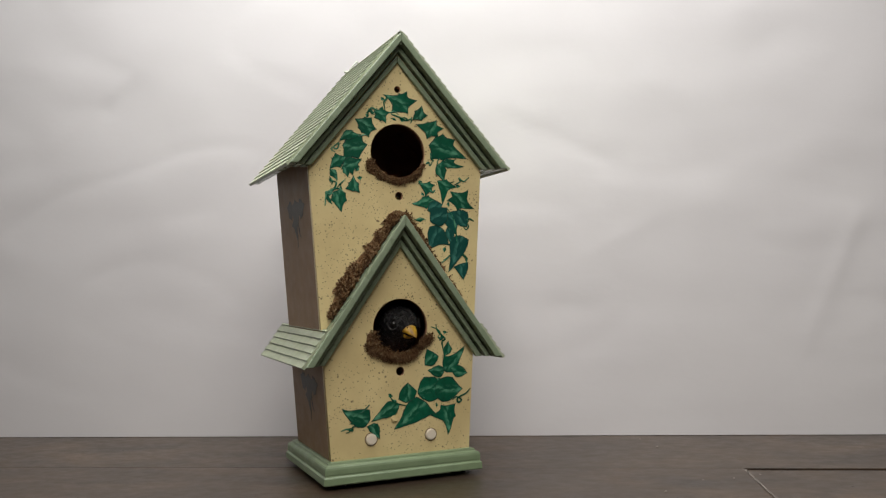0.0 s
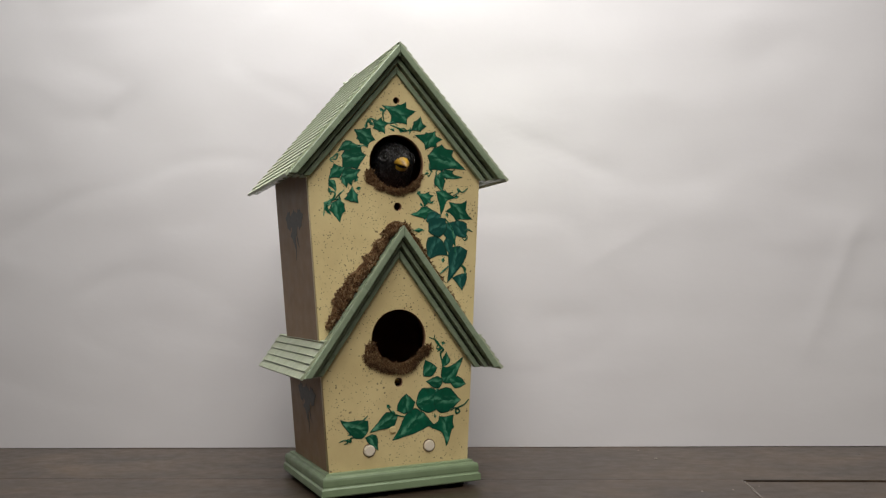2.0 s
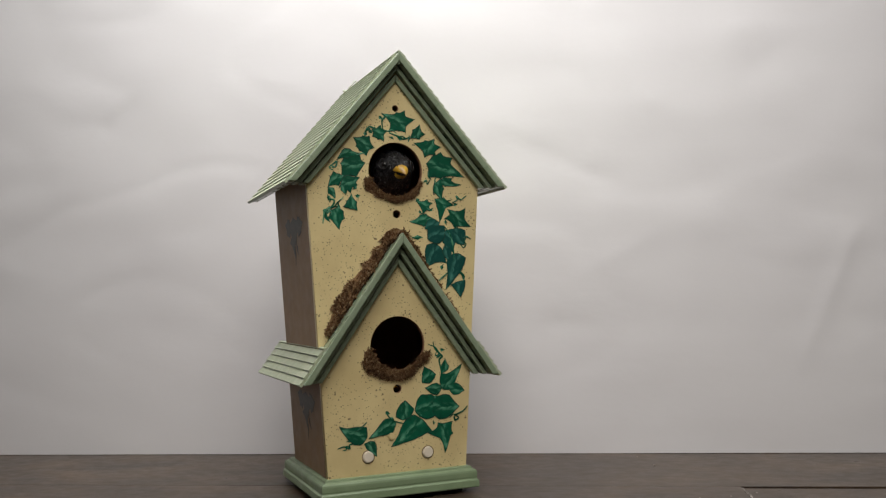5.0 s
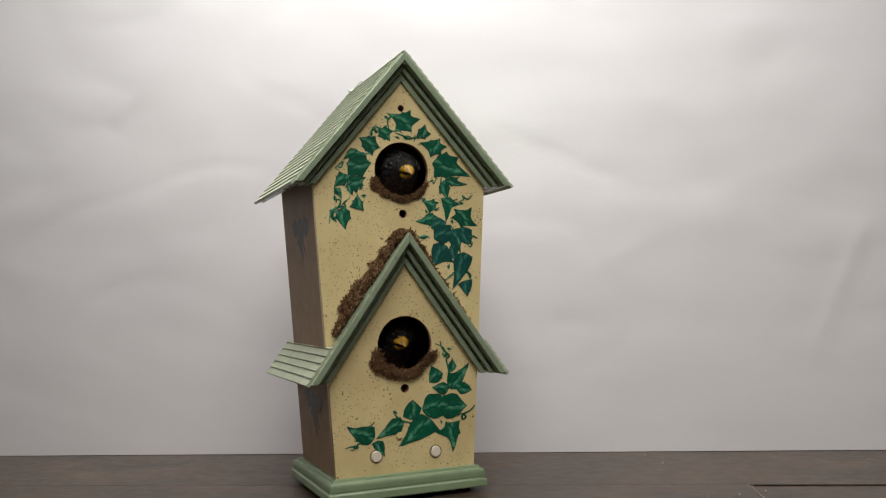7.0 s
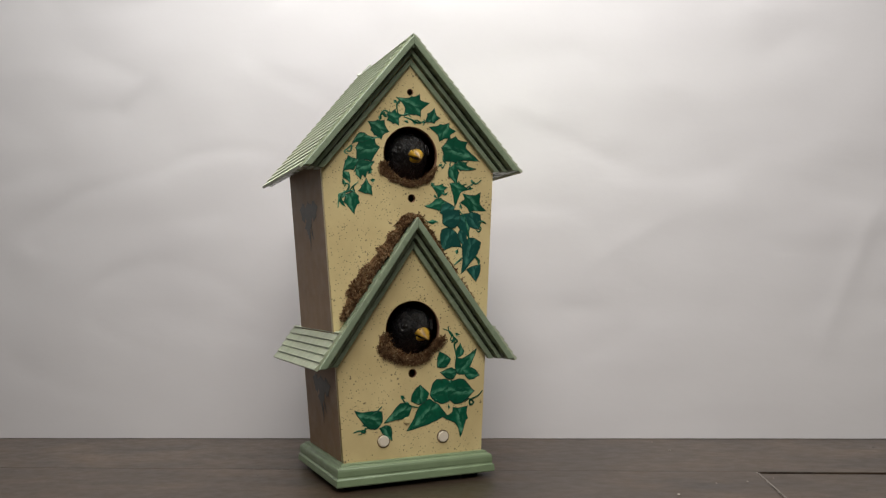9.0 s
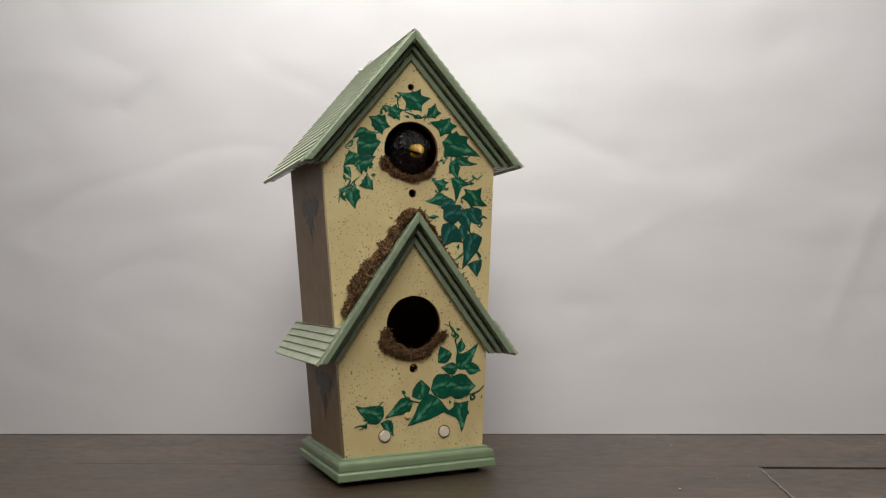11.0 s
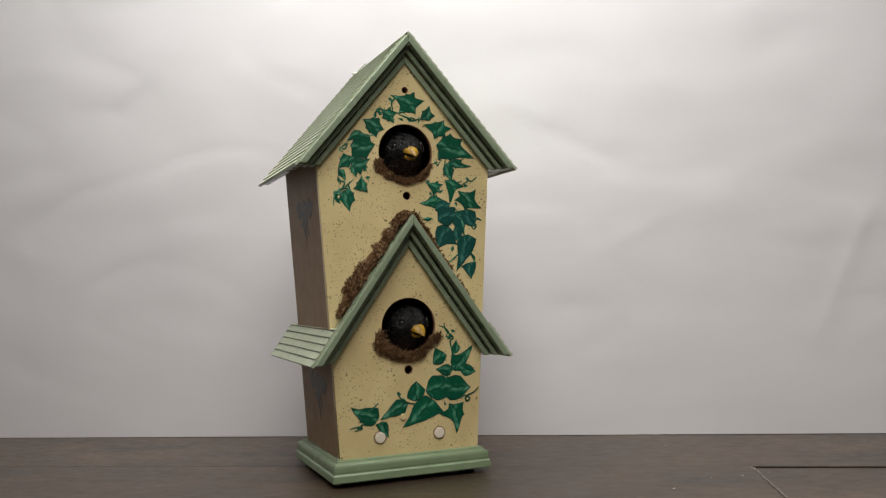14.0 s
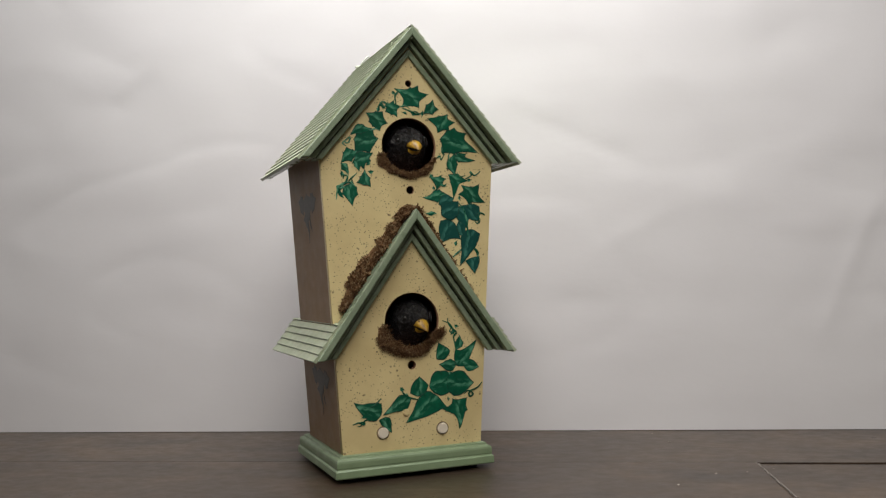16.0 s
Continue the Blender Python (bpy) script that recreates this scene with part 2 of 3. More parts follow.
CREASES = (
    (0.08, 0.330, 0.185, 0.280, 0.0011), (-0.291, 0.236, -0.246, 0.246, 0.0009), (0.131, 0.408, 0.165, 0.385, 0.0009), (0.372, 0.09, 0.425, 0.215, -0.0021),
    (-0.222, 0.117, -0.195, 0.104, 0.0012), (0.120, 0.133, 0.165, 0.128, 0.0010), (-0.402, 0.087, -0.375, 0.079, 0.0009), (0.16, 0.185, 0.23, 0.222, -0.0008),
    (-0.072, 0.434, -0.054, 0.416, 0.0008), (0.25, 0.33, 0.29, 0.25, 0.0007), (-0.44, 0.31, -0.33, 0.40, -0.0010), (-0.10, 0.18, -0.19, 0.28, 0.0008),
)


def backdrop():
    """A hung sheet of white paper with soft waves and creases."""
    bm = bmesh.new()
    nx, nz, w, h = 420, 215, 2.6, 1.35
    noise.seed_set(7)
    rng = random.Random(17)
    creases = list(CREASES)
    for _ in range(16):
        cx, cz, turn, ln = rng.uniform(-0.5, 0.55), rng.uniform(0.03, 0.5), rng.uniform(-0.9, 0.9), rng.uniform(0.012, 0.035)
        creases.append((cx, cz, cx + ln * math.cos(turn), cz + ln * math.sin(turn), rng.choice((-1, 1)) * rng.uniform(0.0006, 0.0011)))
    grid = []
    for j in range(nz + 1):
        row = []
        for i in range(nx + 1):
            x, z = -1.3 + w * i / nx, h * j / nz
            q = Vector((x * 1.5, z * 2.6, 0.0))
            d = 0.0018 * noise.noise(q) + 0.0008 * noise.noise(q * 3.1 + Vector((2, 0, 0))) + 0.0008 * noise.noise(q * 7.3) + 0.0006 * (1 - abs(noise.noise(q * 4.0 + Vector((5, 3, 1))))) ** 6
            for cx, cz, ex, ez, amp in creases:
                ax, az, bx, bz = x - cx, z - cz, ex - cx, ez - cz
                ll = bx * bx + bz * bz
                t = (ax * bx + az * bz) / ll
                if -0.6 < t < 1.6:
                    off = (ax * bz - az * bx) / math.sqrt(ll)
                    d += 0.6 * amp * math.exp(-abs(off) / 0.0065) * math.exp(-max(0.0, -t, t - 1) * 6) * min(1.0, 2.5 * max(0.0, t + 0.3), 2.5 * max(0.0, 1.3 - t))
            d *= min(1.0, 0.25 + z * 3)
            row.append(bm.verts.new((x, d, z)))
        grid.append(row)
    for j in range(nz):
        for i in range(nx):
            bm.faces.new((grid[j][i], grid[j][i + 1], grid[j + 1][i + 1], grid[j + 1][i]))
    ext = bmesh.ops.extrude_face_region(bm, geom=list(bm.faces))
    for v in [g for g in ext["geom"] if isinstance(g, bmesh.types.BMVert)]:
        v.co.y += 0.0006
    for e in bm.edges:
        if any(len({round(v.co.x, 4) for v in f.verts}) == 1 or len({round(v.co.z, 4) for v in f.verts}) == 1 for f in e.link_faces):
            e.smooth = False
    ob = new("paper_backdrop", mesh_of(bm, "paper_backdrop", PAPER, True))
    ob.matrix_basis = TABLE_M @ pose(0, 0.207, 0.0005)
    tagged(ob, "large white paper sheet hung behind the table, softly creased", "backdrop", kind="structure")


backdrop()


def table():
    t = new("table")
    t.matrix_basis = TABLE_M
    tagged(t, "dark grey-brown plank table top with a worn joint", "table")
    rows = ((-0.505, -0.320), (-0.3195, -0.133), (-0.1325, 0.0542), (0.0547, 0.240))
    cuts = ((-0.9, -0.30, 0.55, 0.9), (-0.9, 0.02, 0.9), (-0.9, 0.2752, 0.9), (-0.9, -0.62, 0.62, 0.9))
    for r, ((y0, y1), cut) in enumerate(zip(rows, cuts)):
        for i, (a, b) in enumerate(zip(cut, cut[1:])):
            drop = 0.0009 if (r, i) == (2, 1) else 0.0
            back = 0.0030 if (r, i) == (2, 1) else 0.0
            part("plank", box(bmesh.new(), a + 0.0003, b - 0.0003, y0, y1 - back, -0.018, -drop, 0.0004), WOOD, t)
    rng = random.Random(11)
    bm = bmesh.new()
    for i in range(170):
        y = 0.0525 - 0.16 * (i / 170)
        x = 0.2750 + 0.004 * (i / 170) + rng.gauss(0, 0.0005)
        w, d = rng.uniform(0.0002, 0.0005), rng.uniform(0.0002, 0.0009)
        box(bm, x - w, x + w, y - d, y + d, -0.0004, rng.uniform(0.0001, 0.0004))
    tagged(part("joint_dust", bm, JOINT, t, "pale dust in the plank joint"), kind="stuff")
    part("apron", box(bmesh.new(), -0.88, 0.88, -0.49, 0.23, -0.075, -0.0185), WOOD, t)
    for x in (-0.84, 0.84):
        for y in (-0.45, 0.19):
            part("leg", box(bmesh.new(), x - 0.03, x + 0.03, y - 0.03, y + 0.03, -0.756, -0.0755, 0.003), WOOD, t)


table()


def crumbs():
    """A few crumbs of dust lying on the table."""
    rng = random.Random(21)
    crumb = None
    for x, y, r in ((0.2155, 0.1453, 0.9), (0.2039, 0.1879, 0.7), (0.2355, 0.0105, 0.6), (0.2603, 0.0167, 0.7), (0.2021, -0.0279, 0.8), (0.283, 0.030, 0.5)):
        bm = bmesh.new()
        bmesh.ops.create_icosphere(bm, subdivisions=2, radius=r / 1000)
        for v in bm.verts:
            v.co.x *= 1.5
            v.co *= 1 + 0.25 * noise.noise(v.co * 900 + Vector((x * 99, 0, 0)))
            v.co.z *= 0.6
        ob = new("crumb", mesh_of(bm, "crumb", DUST))
        ob.matrix_basis = TABLE_M @ pose(x, y, r * 0.0005, 0, 0, rng.uniform(0, 180))
        tagged(ob, "tiny pale crumb of dust on the table top", "crumb", group="crumbs on the table")


crumbs()

# ---------------------------------------------------------------- the birdhouse
LEAN = 0.025                        # the front leans back towards its foot


def front_y(z):
    return LEAN * (0.26 - z)


def half_width(z):
    return 0.0597 + (0.0745 - 0.0597) * (z - 0.016) / (0.2495 - 0.016)


HOLE, HOLE_Z = 0.0235, (0.2636, 0.1206)
birdhouse = tagged(new("birdhouse"), "cream two-storey wooden birdhouse with sage green roofs and painted ivy", "birdhouse")
BACK = 0.1145


def circle(x, z, r, n=48):
    return [(x + r * math.cos(math.tau * i / n), z + r * math.sin(math.tau * i / n)) for i in range(n)]


def front_wall():
    cu = bpy.data.curves.new("outline", "CURVE")
    cu.dimensions, cu.fill_mode, cu.extrude = "2D", "BOTH", 0.003
    top = 0.262
    outline = [(-half_width(0.014), 0.014), (half_width(0.014), 0.014), (half_width(top), top), (0.0, 0.346), (-half_width(top), top)]
    loops = [outline] + [circle(0, z, HOLE, 64) for z in HOLE_Z] + [circle(0.0003, 0.3153, 0.0028, 20), circle(0.0004, 0.2280, 0.0034, 20), circle(-0.0008, 0.0850, 0.0036, 20)]
    for pts in loops:
        sp = cu.splines.new("POLY")
        sp.points.add(len(pts) - 1)
        for p, (x, z) in zip(sp.points, pts):
            p.co = (x, z, 0, 1)
        sp.use_cyclic_u = True
    tmp = new("outline", cu)
    me = bpy.data.meshes.new_from_object(tmp.evaluated_get(bpy.context.evaluated_depsgraph_get()))
    bpy.data.objects.remove(tmp)
    bm = bmesh.new()
    bm.from_mesh(me)
    bpy.data.meshes.remove(me)
    for v in bm.verts:
        x, z, d = v.co
        v.co = Vector((x, front_y(z) + d + 0.003, z))
    bmesh.ops.remove_doubles(bm, verts=bm.verts, dist=1e-6)
    bmesh.ops.recalc_face_normals(bm, faces=bm.faces)
    for f in bm.faces:
        c = f.calc_center_median()
        f.material_index = 1 if abs(f.normal.y) < 0.5 and abs(c.x) < 0.0265 and c.z > 0.05 else 0
    return part("front_wall", bm, [CREAM, INSIDE], birdhouse, "cream speckled front with two round openings")


FRONT = front_wall()


def shell():
    for s in (-1, 1):
        bm = bmesh.new()
        vs = []
        for y in (front_y(0.14) + 0.0062, BACK):
            for z in (0.014, 0.260):
                for inset in (0.0, 0.006):
                    yy = (front_y(z) + 0.0061) if y < 0.05 else y
                    vs.append(bm.verts.new((s * (half_width(z) - inset), yy, z)))
        for f in ((0, 1, 3, 2), (4, 5, 7, 6), (0, 2, 6, 4), (1, 3, 7, 5), (0, 1, 5, 4), (2, 3, 7, 6)):
            bm.faces.new([vs[i] for i in f])
        side = part("side_wall", bm, TAUPE, birdhouse, "taupe painted side with slate ivy")
        if s < 0:
            SIDES.append(side)
    w0, w1 = half_width(0.014) - 0.0063, half_width(0.262) - 0.0063
    part("back_wall", prism(bmesh.new(), [(-w0, 0.014), (w0, 0.014), (w1, 0.262), (0, 0.340), (-w1, 0.262)], BACK - 0.006, BACK), TAUPE, birdhouse)
    w0, w1 = w0 - 0.001, w1 - 0.001
    # inner panels added to keep the interior closed to stray light
    lining = new("inner_lining")
    lining.parent = birdhouse
    tagged(lining, "dark stained interior")
    for a, b in (((-w0, 0.0165), (-w1, 0.258)), ((w0, 0.0165), (w1, 0.258))):
        s = 1 if a[0] < 0 else -1
        part("lining_panel", prism(bmesh.new(), [a, b, (b[0] + s * 0.001, b[1]), (a[0] + s * 0.001, a[1])], 0.0145, BACK - 0.0065), INSIDE, lining)
        part("lining_panel", prism(bmesh.new(), [(0, 0.3445), (s * (w1 + 0.004), 0.2655), (s * (w1 + 0.004), 0.2635), (0, 0.3425)], 0.0065, BACK + 0.004), INSIDE, lining)
    part("lining_panel", prism(bmesh.new(), [(-w0 + 0.002, 0.0165), (w0 - 0.002, 0.0165), (w1 + 0.003, 0.2655), (0, 0.3435), (-w1 - 0.003, 0.2655)], BACK - 0.0085, BACK - 0.007), INSIDE, lining)
    part("lining_panel", box(bmesh.new(), -w0 + 0.002, w0 - 0.002, 0.0145, BACK - 0.009, 0.0165, 0.018), INSIDE, lining)
    part("lining_panel", box(bmesh.new(), -half_width(0.19) + 0.009, half_width(0.19) - 0.009, 0.0145, BACK - 0.009, 0.188, 0.191), INSIDE, lining)


SIDES = []
shell()


def base():
    """Two-step moulded foot, and four small feet under it."""
    bm = bmesh.new()
    cx, cy, hx, hy = 0.0, (-0.0022 + 0.1284) / 2, 0.068, (0.1284 + 0.0022) / 2
    prof = [(0.0006, 0.0), (0.0, 0.0008), (0.0002, 0.0056), (0.0008, 0.0063), (0.0014, 0.0068), (0.0016, 0.0076), (0.0013, 0.0086), (0.0013, 0.0120), (0.0017, 0.0136), (0.0026, 0.0146), (0.0044, 0.0152), (0.0048, 0.0158), (0.0050, 0.0166), (0.0062, 0.0172), (0.0100, 0.0174)]
    rings = []
    for d, z in prof:
        rings.append([bm.verts.new((cx + sx * (hx - d), cy + sy * (hy - d), z)) for sx, sy in ((-1, -1), (1, -1), (1, 1), (-1, 1))])
    for a, b in zip(rings, rings[1:]):
        for k in range(4):
            bm.faces.new((a[k], a[(k + 1) % 4], b[(k + 1) % 4], b[k]))
    bm.faces.new(rings[0])
    bm.faces.new(rings[-1])
    part("base_moulding", bm, BASE_GREEN, birdhouse, "light green stepped base moulding")
    for x in (-0.052, 0.052):
        for y in (0.014, 0.112):
            bm = bmesh.new()
            bmesh.ops.create_cone(bm, cap_ends=True, segments=20, radius1=0.007, radius2=0.007, depth=0.004)
            part("rubber_foot", bm, RUBBER, birdhouse, m=pose(x, y, -0.002))


base()


def roof(name, label, apex, eave_x, eave_z, y0, y1, thick, strips, pitch, inner=None, lip=0.0011):
    """A gabled roof: two boards, stepped fascia strips and overlapping shingle courses.
    inner: half width inside which the slopes are left open, where the body passes through."""
    top = part(name, prism(bmesh.new(), [(0, apex - 0.004), (0.004, apex - 0.0085), (0, apex - 0.012), (-0.004, apex - 0.0085)], y0 + 0.002, y1 - 0.002), GREEN, birdhouse, label)
    run, rise = eave_x, apex - eave_z
    length = math.hypot(run, rise)
    dx, dz = run / length, -rise / length          # down the slope
    nx, nz = rise / length, run / length           # out of it

    def at(s, d, k):                               # side, distance down, depth under the surface
        return (s * (dx * d - nx * k), apex + dz * d - nz * k)

    end = lambda k: length - k * run / rise        # level cut at the eaves
    for s in (-1, 1):
        mitre = lambda k: k * nx / dx
        verge = [at(s, mitre(0.0010), 0.0010), at(s, end(0.0010), 0.0010), at(s, end(thick), thick), at(s, mitre(thick), thick)]
        part("barge_board", prism(bmesh.new(), verge, y0, y0 + 0.0040, 0.0007), GREEN, top)
        body = [at(s, mitre(0.0015), 0.0015), at(s, end(0.0015), 0.0015), at(s, end(thick), thick), at(s, mitre(thick), thick)]
        if inner is None:
            part("roof_board", prism(bmesh.new(), body, y0 + 0.0041, y1, 0.0006), GREEN, top)
        else:
            part("roof_board", prism(bmesh.new(), body, y0 + 0.0041, 0.002, 0.0006), GREEN, top)
            d0 = inner / dx
            body = [at(s, d0, 0.0015), at(s, end(0.0015), 0.0015), at(s, end(thick), thick), at(s, d0 + 0.004, thick)]
            part("roof_board", prism(bmesh.new(), body, 0.0025, y1, 0.0006), GREEN, top)
        k0 = thick + 0.0010
        for width, front in strips:
            k1 = k0 + width
            out = [at(s, mitre(k0), k0), at(s, end(k0), k0), at(s, end(k1), k1), at(s, mitre(k1), k1)]
            part("fascia_strip", prism(bmesh.new(), out, front, 0.012 if inner is None else 0.0025, 0.0006), GREEN, top)
            k0 = k1 + 0.0013
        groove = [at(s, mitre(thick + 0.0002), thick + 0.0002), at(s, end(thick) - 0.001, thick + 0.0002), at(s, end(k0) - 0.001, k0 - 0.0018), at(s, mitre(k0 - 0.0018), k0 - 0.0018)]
        part("fascia_backing", prism(bmesh.new(), groove, strips[-1][1] + 0.0035, 0.0115 if inner is None else 0.0022), GREEN_SHADE, top)
        count = round(length / pitch)
        step = length / count
        for c in range(count):
            d0, d1 = c * step, (c + 1) * step
            if inner is not None and d1 * dx < inner + 0.001:
                continue                           # plain board in front of the body
            yb = y1 + 0.0012
            a = max(d0 - 0.0015, 0.0)
            if inner is not None:
                a = max(a, (inner + 0.0006) / dx) if d0 * dx < inner else a
            ya = y0 + (0.0004 if s > 0 else 0.0042)   # one slope laps over its barge board, the other butts behind it
            tile = [at(s, a, 0.0004), at(s, d1 + 0.0008, -lip), at(s, d1 + 0.0008, 0.0016), at(s, a, 0.0018)]
            j = random.uniform(0, 0.0004)
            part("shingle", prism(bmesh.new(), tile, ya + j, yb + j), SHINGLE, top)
    return top


roof("upper_roof", "sage green gabled roof of narrow overlapping boards", 0.3612, 0.0945, 0.2509, -0.0150, 0.1366, 0.0060, ((0.0033, -0.0078), (0.0040, -0.0044)), 0.0074, lip=0.0011)
roof("lower_roof", "lower sage green gabled roof wrapping round the body", 0.2136, 0.0847, 0.0938, -0.0145, 0.1440, 0.0060, ((0.0034, -0.0066), (0.0040, -0.0020)), 0.0066, inner=0.0640, lip=0.0013)


# ---------------------------------------------------------------- painted ivy
def leaf_mesh(core, lobes, seed, plump):
    """A painted ivy leaf in its own plane: a round heart with pointed lobes (direction in degrees, reach), drawn out like brush strokes."""
    rng = random.Random(seed)
    core, lobes = core * plump, [(a, r * 1.07) for a, r in lobes]
    around = sorted((a + 180) % 360 - 180 for a, _ in lobes)
    for a, b in zip(around, around[1:] + [around[0] + 360]):
        if b - a > 80 and plump < 1.3:
            lobes.append((round((a + b) / 2 + rng.uniform(-12, 12)), core * rng.uniform(1.15, 1.35)))
    curl = rng.uniform(-9, 9)
    steps = sorted(set(range(-180, 180, 5)) | {round((a + 180) % 360 - 180) for a, _ in lobes})
    ring = []
    for deg in steps:
        r = core * (0.96 + 0.04 * math.sin(radians(deg * 5 + seed * 40)))
        for a, reach in lobes:
            off = abs((deg - a + 180) % 360 - 180)
            open_to = math.degrees(math.acos(min(0.98, core / max(reach, core * 1.03))))
            if off < open_to:
                u = off / open_to
                straight = core / math.cos(radians(open_to - off))
                r = max(r, core + (straight - core) * (1 - 0.15 * math.sin(math.tau * u)))
        ring.append((deg, r))
    tips = {round((a + 180) % 360 - 180) for a, _ in lobes}
    for _ in range(2):
        ring = [(d, r if d in tips else (ring[i - 1][1] + 2 * r + ring[(i + 1) % len(ring)][1]) / 4) for i, (d, r) in enumerate(ring)]
    ring = [(r * math.cos(radians(d + curl * (r / core - 1))), r * math.sin(radians(d + curl * (r / core - 1)))) for d, r in ring]
    bm = bmesh.new()
    rim = [bm.verts.new((x, y, 0.00004)) for x, y in ring]
    inner = []
    for x, y in ring:
        r = math.hypot(x, y)
        k = max(0.55, 1 - 0.00042 * rng.uniform(0.3, 1.6) / r - 0.04)
        inner.append(bm.verts.new((x * k, y * k, 0.00016)))
    mid = bm.verts.new((0, 0, 0.00022))
    n = len(ring)
    for i in range(n):
        k = (i + 1) % n
        bm.faces.new((rim[i], rim[k], inner[k], inner[i])).material_index = 1
        bm.faces.new((inner[i], inner[k], mid))
    bmesh.ops.recalc_face_normals(bm, faces=bm.faces)
    if sum(f.normal.z for f in bm.faces) < 0:
        bmesh.ops.reverse_faces(bm, faces=bm.faces)
    return bm


def front_pose(x, z, angle, lift):
    """A pose on the front wall: local x and y lie in the wall, local z points out of it."""
    m = Matrix(((1, 0, 0), (0, 0, -1), (0, 1, 0))).to_4x4()
    tilt = Matrix.Rotation(-math.atan(LEAN), 4, "X")
    return Matrix.Translation((x, front_y(z) - lift, z)) @ tilt.inverted() @ m @ Matrix.Rotation(radians(angle), 4, "Z")


def put_leaf(parent, mat, core, lobes, m, seed, plump=1.2):
    """A leaf with its first lobe along local x, turned into place by m."""
    turn = lobes[0][0]
    bm = leaf_mesh(core / 1000, [(a - turn, r / 1000) for a, r in lobes], seed, plump)
    me = bpy.data.meshes.new("ivy_leaf")
    bm.to_mesh(me)
    bm.free()
    me.materials.append(mat)
    me.materials.append(LEAF_EDGE if mat in (LEAF, LEAF_BLUE) and core > 2.5 else mat)
    return part("ivy_leaf", me, mat, parent, m=m @ Matrix.Rotation(radians(turn), 4, "Z"))


# heart (x, z) and its radius in millimetres, then each lobe's direction in degrees and its reach
ARCH_TOP = (
    (2.9, 304.1, 5.2, (155, 14.0), (60, 11.2), (12, 14.4), (-52, 10.3), (-134, 11.6)),
    (-14.5, 293.9, 3.3, (157, 6.3), (81, 7.1), (-48, 7.8), (-151, 6.2), (23, 8.0)),
    (-27.3, 284.5, 4.6, (149, 10.0), (53, 8.3), (-18, 9.1), (-79, 9.3), (-163, 7.1)),
    (-41.8, 276.6, 3.2, (-155, 9.4), (117, 4.0), (-8, 10.1)),
    (19.3, 295.5, 3.3, (70, 7.7), (-5, 7.1), (-148, 7.8)),
    (29.2, 284.1, 4.3, (54, 9.1), (5, 11.4), (166, 13.0), (-114, 9.0), (-42, 8.8)),
    (-21.8, 294.9, 0.9, (144, 2.9), (-28, 2.7)),
)
ARCH_SIDE = (
    (-37.7, 267.2, 6.4, (7, 11.1), (51, 11.6), (-133, 13.5), (141, 8.4)),
    (-51.1, 255.3, 3.6, (-142, 9.1), (106, 6.5), (22, 7.7)),
    (-41.2, 253.3, 4.1, (17, 10.5), (-20, 8.6), (-79, 9.3), (-162, 6.5), (84, 5.5)),
    (-44.2, 248.2, 2.3, (-77, 6.0), (146, 3.9)),
    (-55.0, 245.7, 2.3, (136, 3.8), (-52, 7.4)),
    (-38.2, 235.6, 3.2, (96, 7.8), (-44, 7.1), (-157, 7.3)),
    (-50.7, 226.3, 4.5, (-84, 11.4), (139, 6.1), (30, 6.6)),
    (-60.0, 229.4, 1.4, (-105, 9.4), (9, 3.3)),
    (38.1, 268.8, 7.2, (-17, 23.8), (31, 14.7), (117, 9.9), (-132, 12.5), (79, 11.8)),
    (44.6, 256.1, 2.9, (-23, 14.0), (22, 6.8), (-170, 9.5)),
    (37.7, 250.2, 3.8, (-74, 10.3), (175, 4.6), (75, 8.5)),
)
FALL_TOP = (
    (25.1, 235.3, 2.8, (157, 9.3), (27, 7.5), (65, 6.3), (-95, 7.6), (-34, 6.7)),
    (40.6, 237.4, 3.8, (149, 7.1), (-4, 11.4), (-93, 16.2), (58, 5.1)),
    (54.9, 224.7, 4.8, (132, 11.4), (44, 11.9), (-35, 14.0), (173, 11.5), (-110, 8.2)),
    (24.4, 223.5, 3.8, (-164, 12.6), (3, 11.8), (68, 5.6)),
    (18.5, 208.8, 1.4, (-170, 5.6), (11, 5.2)),
)
FALL_DARK = (
    (31.5, 219.3, 4.3, (-155, 6.8), (15, 7.5)),
    (35.4, 211.2, 6.2, (-157, 8.4), (44, 10.3), (143, 9.4)),
    (33.0, 196.1, 6.2, (-116, 13.6), (-159, 7.7), (-33, 14.0), (134, 8.6)),
    (46.7, 208.9, 5.2, (145, 7.5), (-78, 13.7), (39, 12.3)),
    (55.6, 210.3, 5.3, (-56, 9.2), (34, 7.7), (120, 7.1)),
    (44.9, 197.4, 3.3, (-76, 13.8), (112, 5.2)),
    (53.0, 187.9, 6.2, (-108, 23.5), (23, 9.8), (180, 8.3)),
    (56.3, 167.3, 3.8, (-88, 8.6), (44, 7.5), (165, 8.1)),
)
SPRAY_LOW = (
    (-34.5, 49.4, 5.4, (162, 17.3), (43, 9.2), (-118, 7.4)),
    (-23.6, 40.3, 3.2, (-64, 9.5), (159, 6.6), (102, 4.3)),
    (-9.3, 55.1, 4.6, (-153, 18.1), (24, 7.6), (116, 6.4)),
    (5.2, 66.0, 5.1, (86, 8.8), (-154, 8.3), (12, 8.2)),
    (12.9, 52.9, 7.0, (-139, 23.3), (-13, 16.5), (89, 9.3)),
)
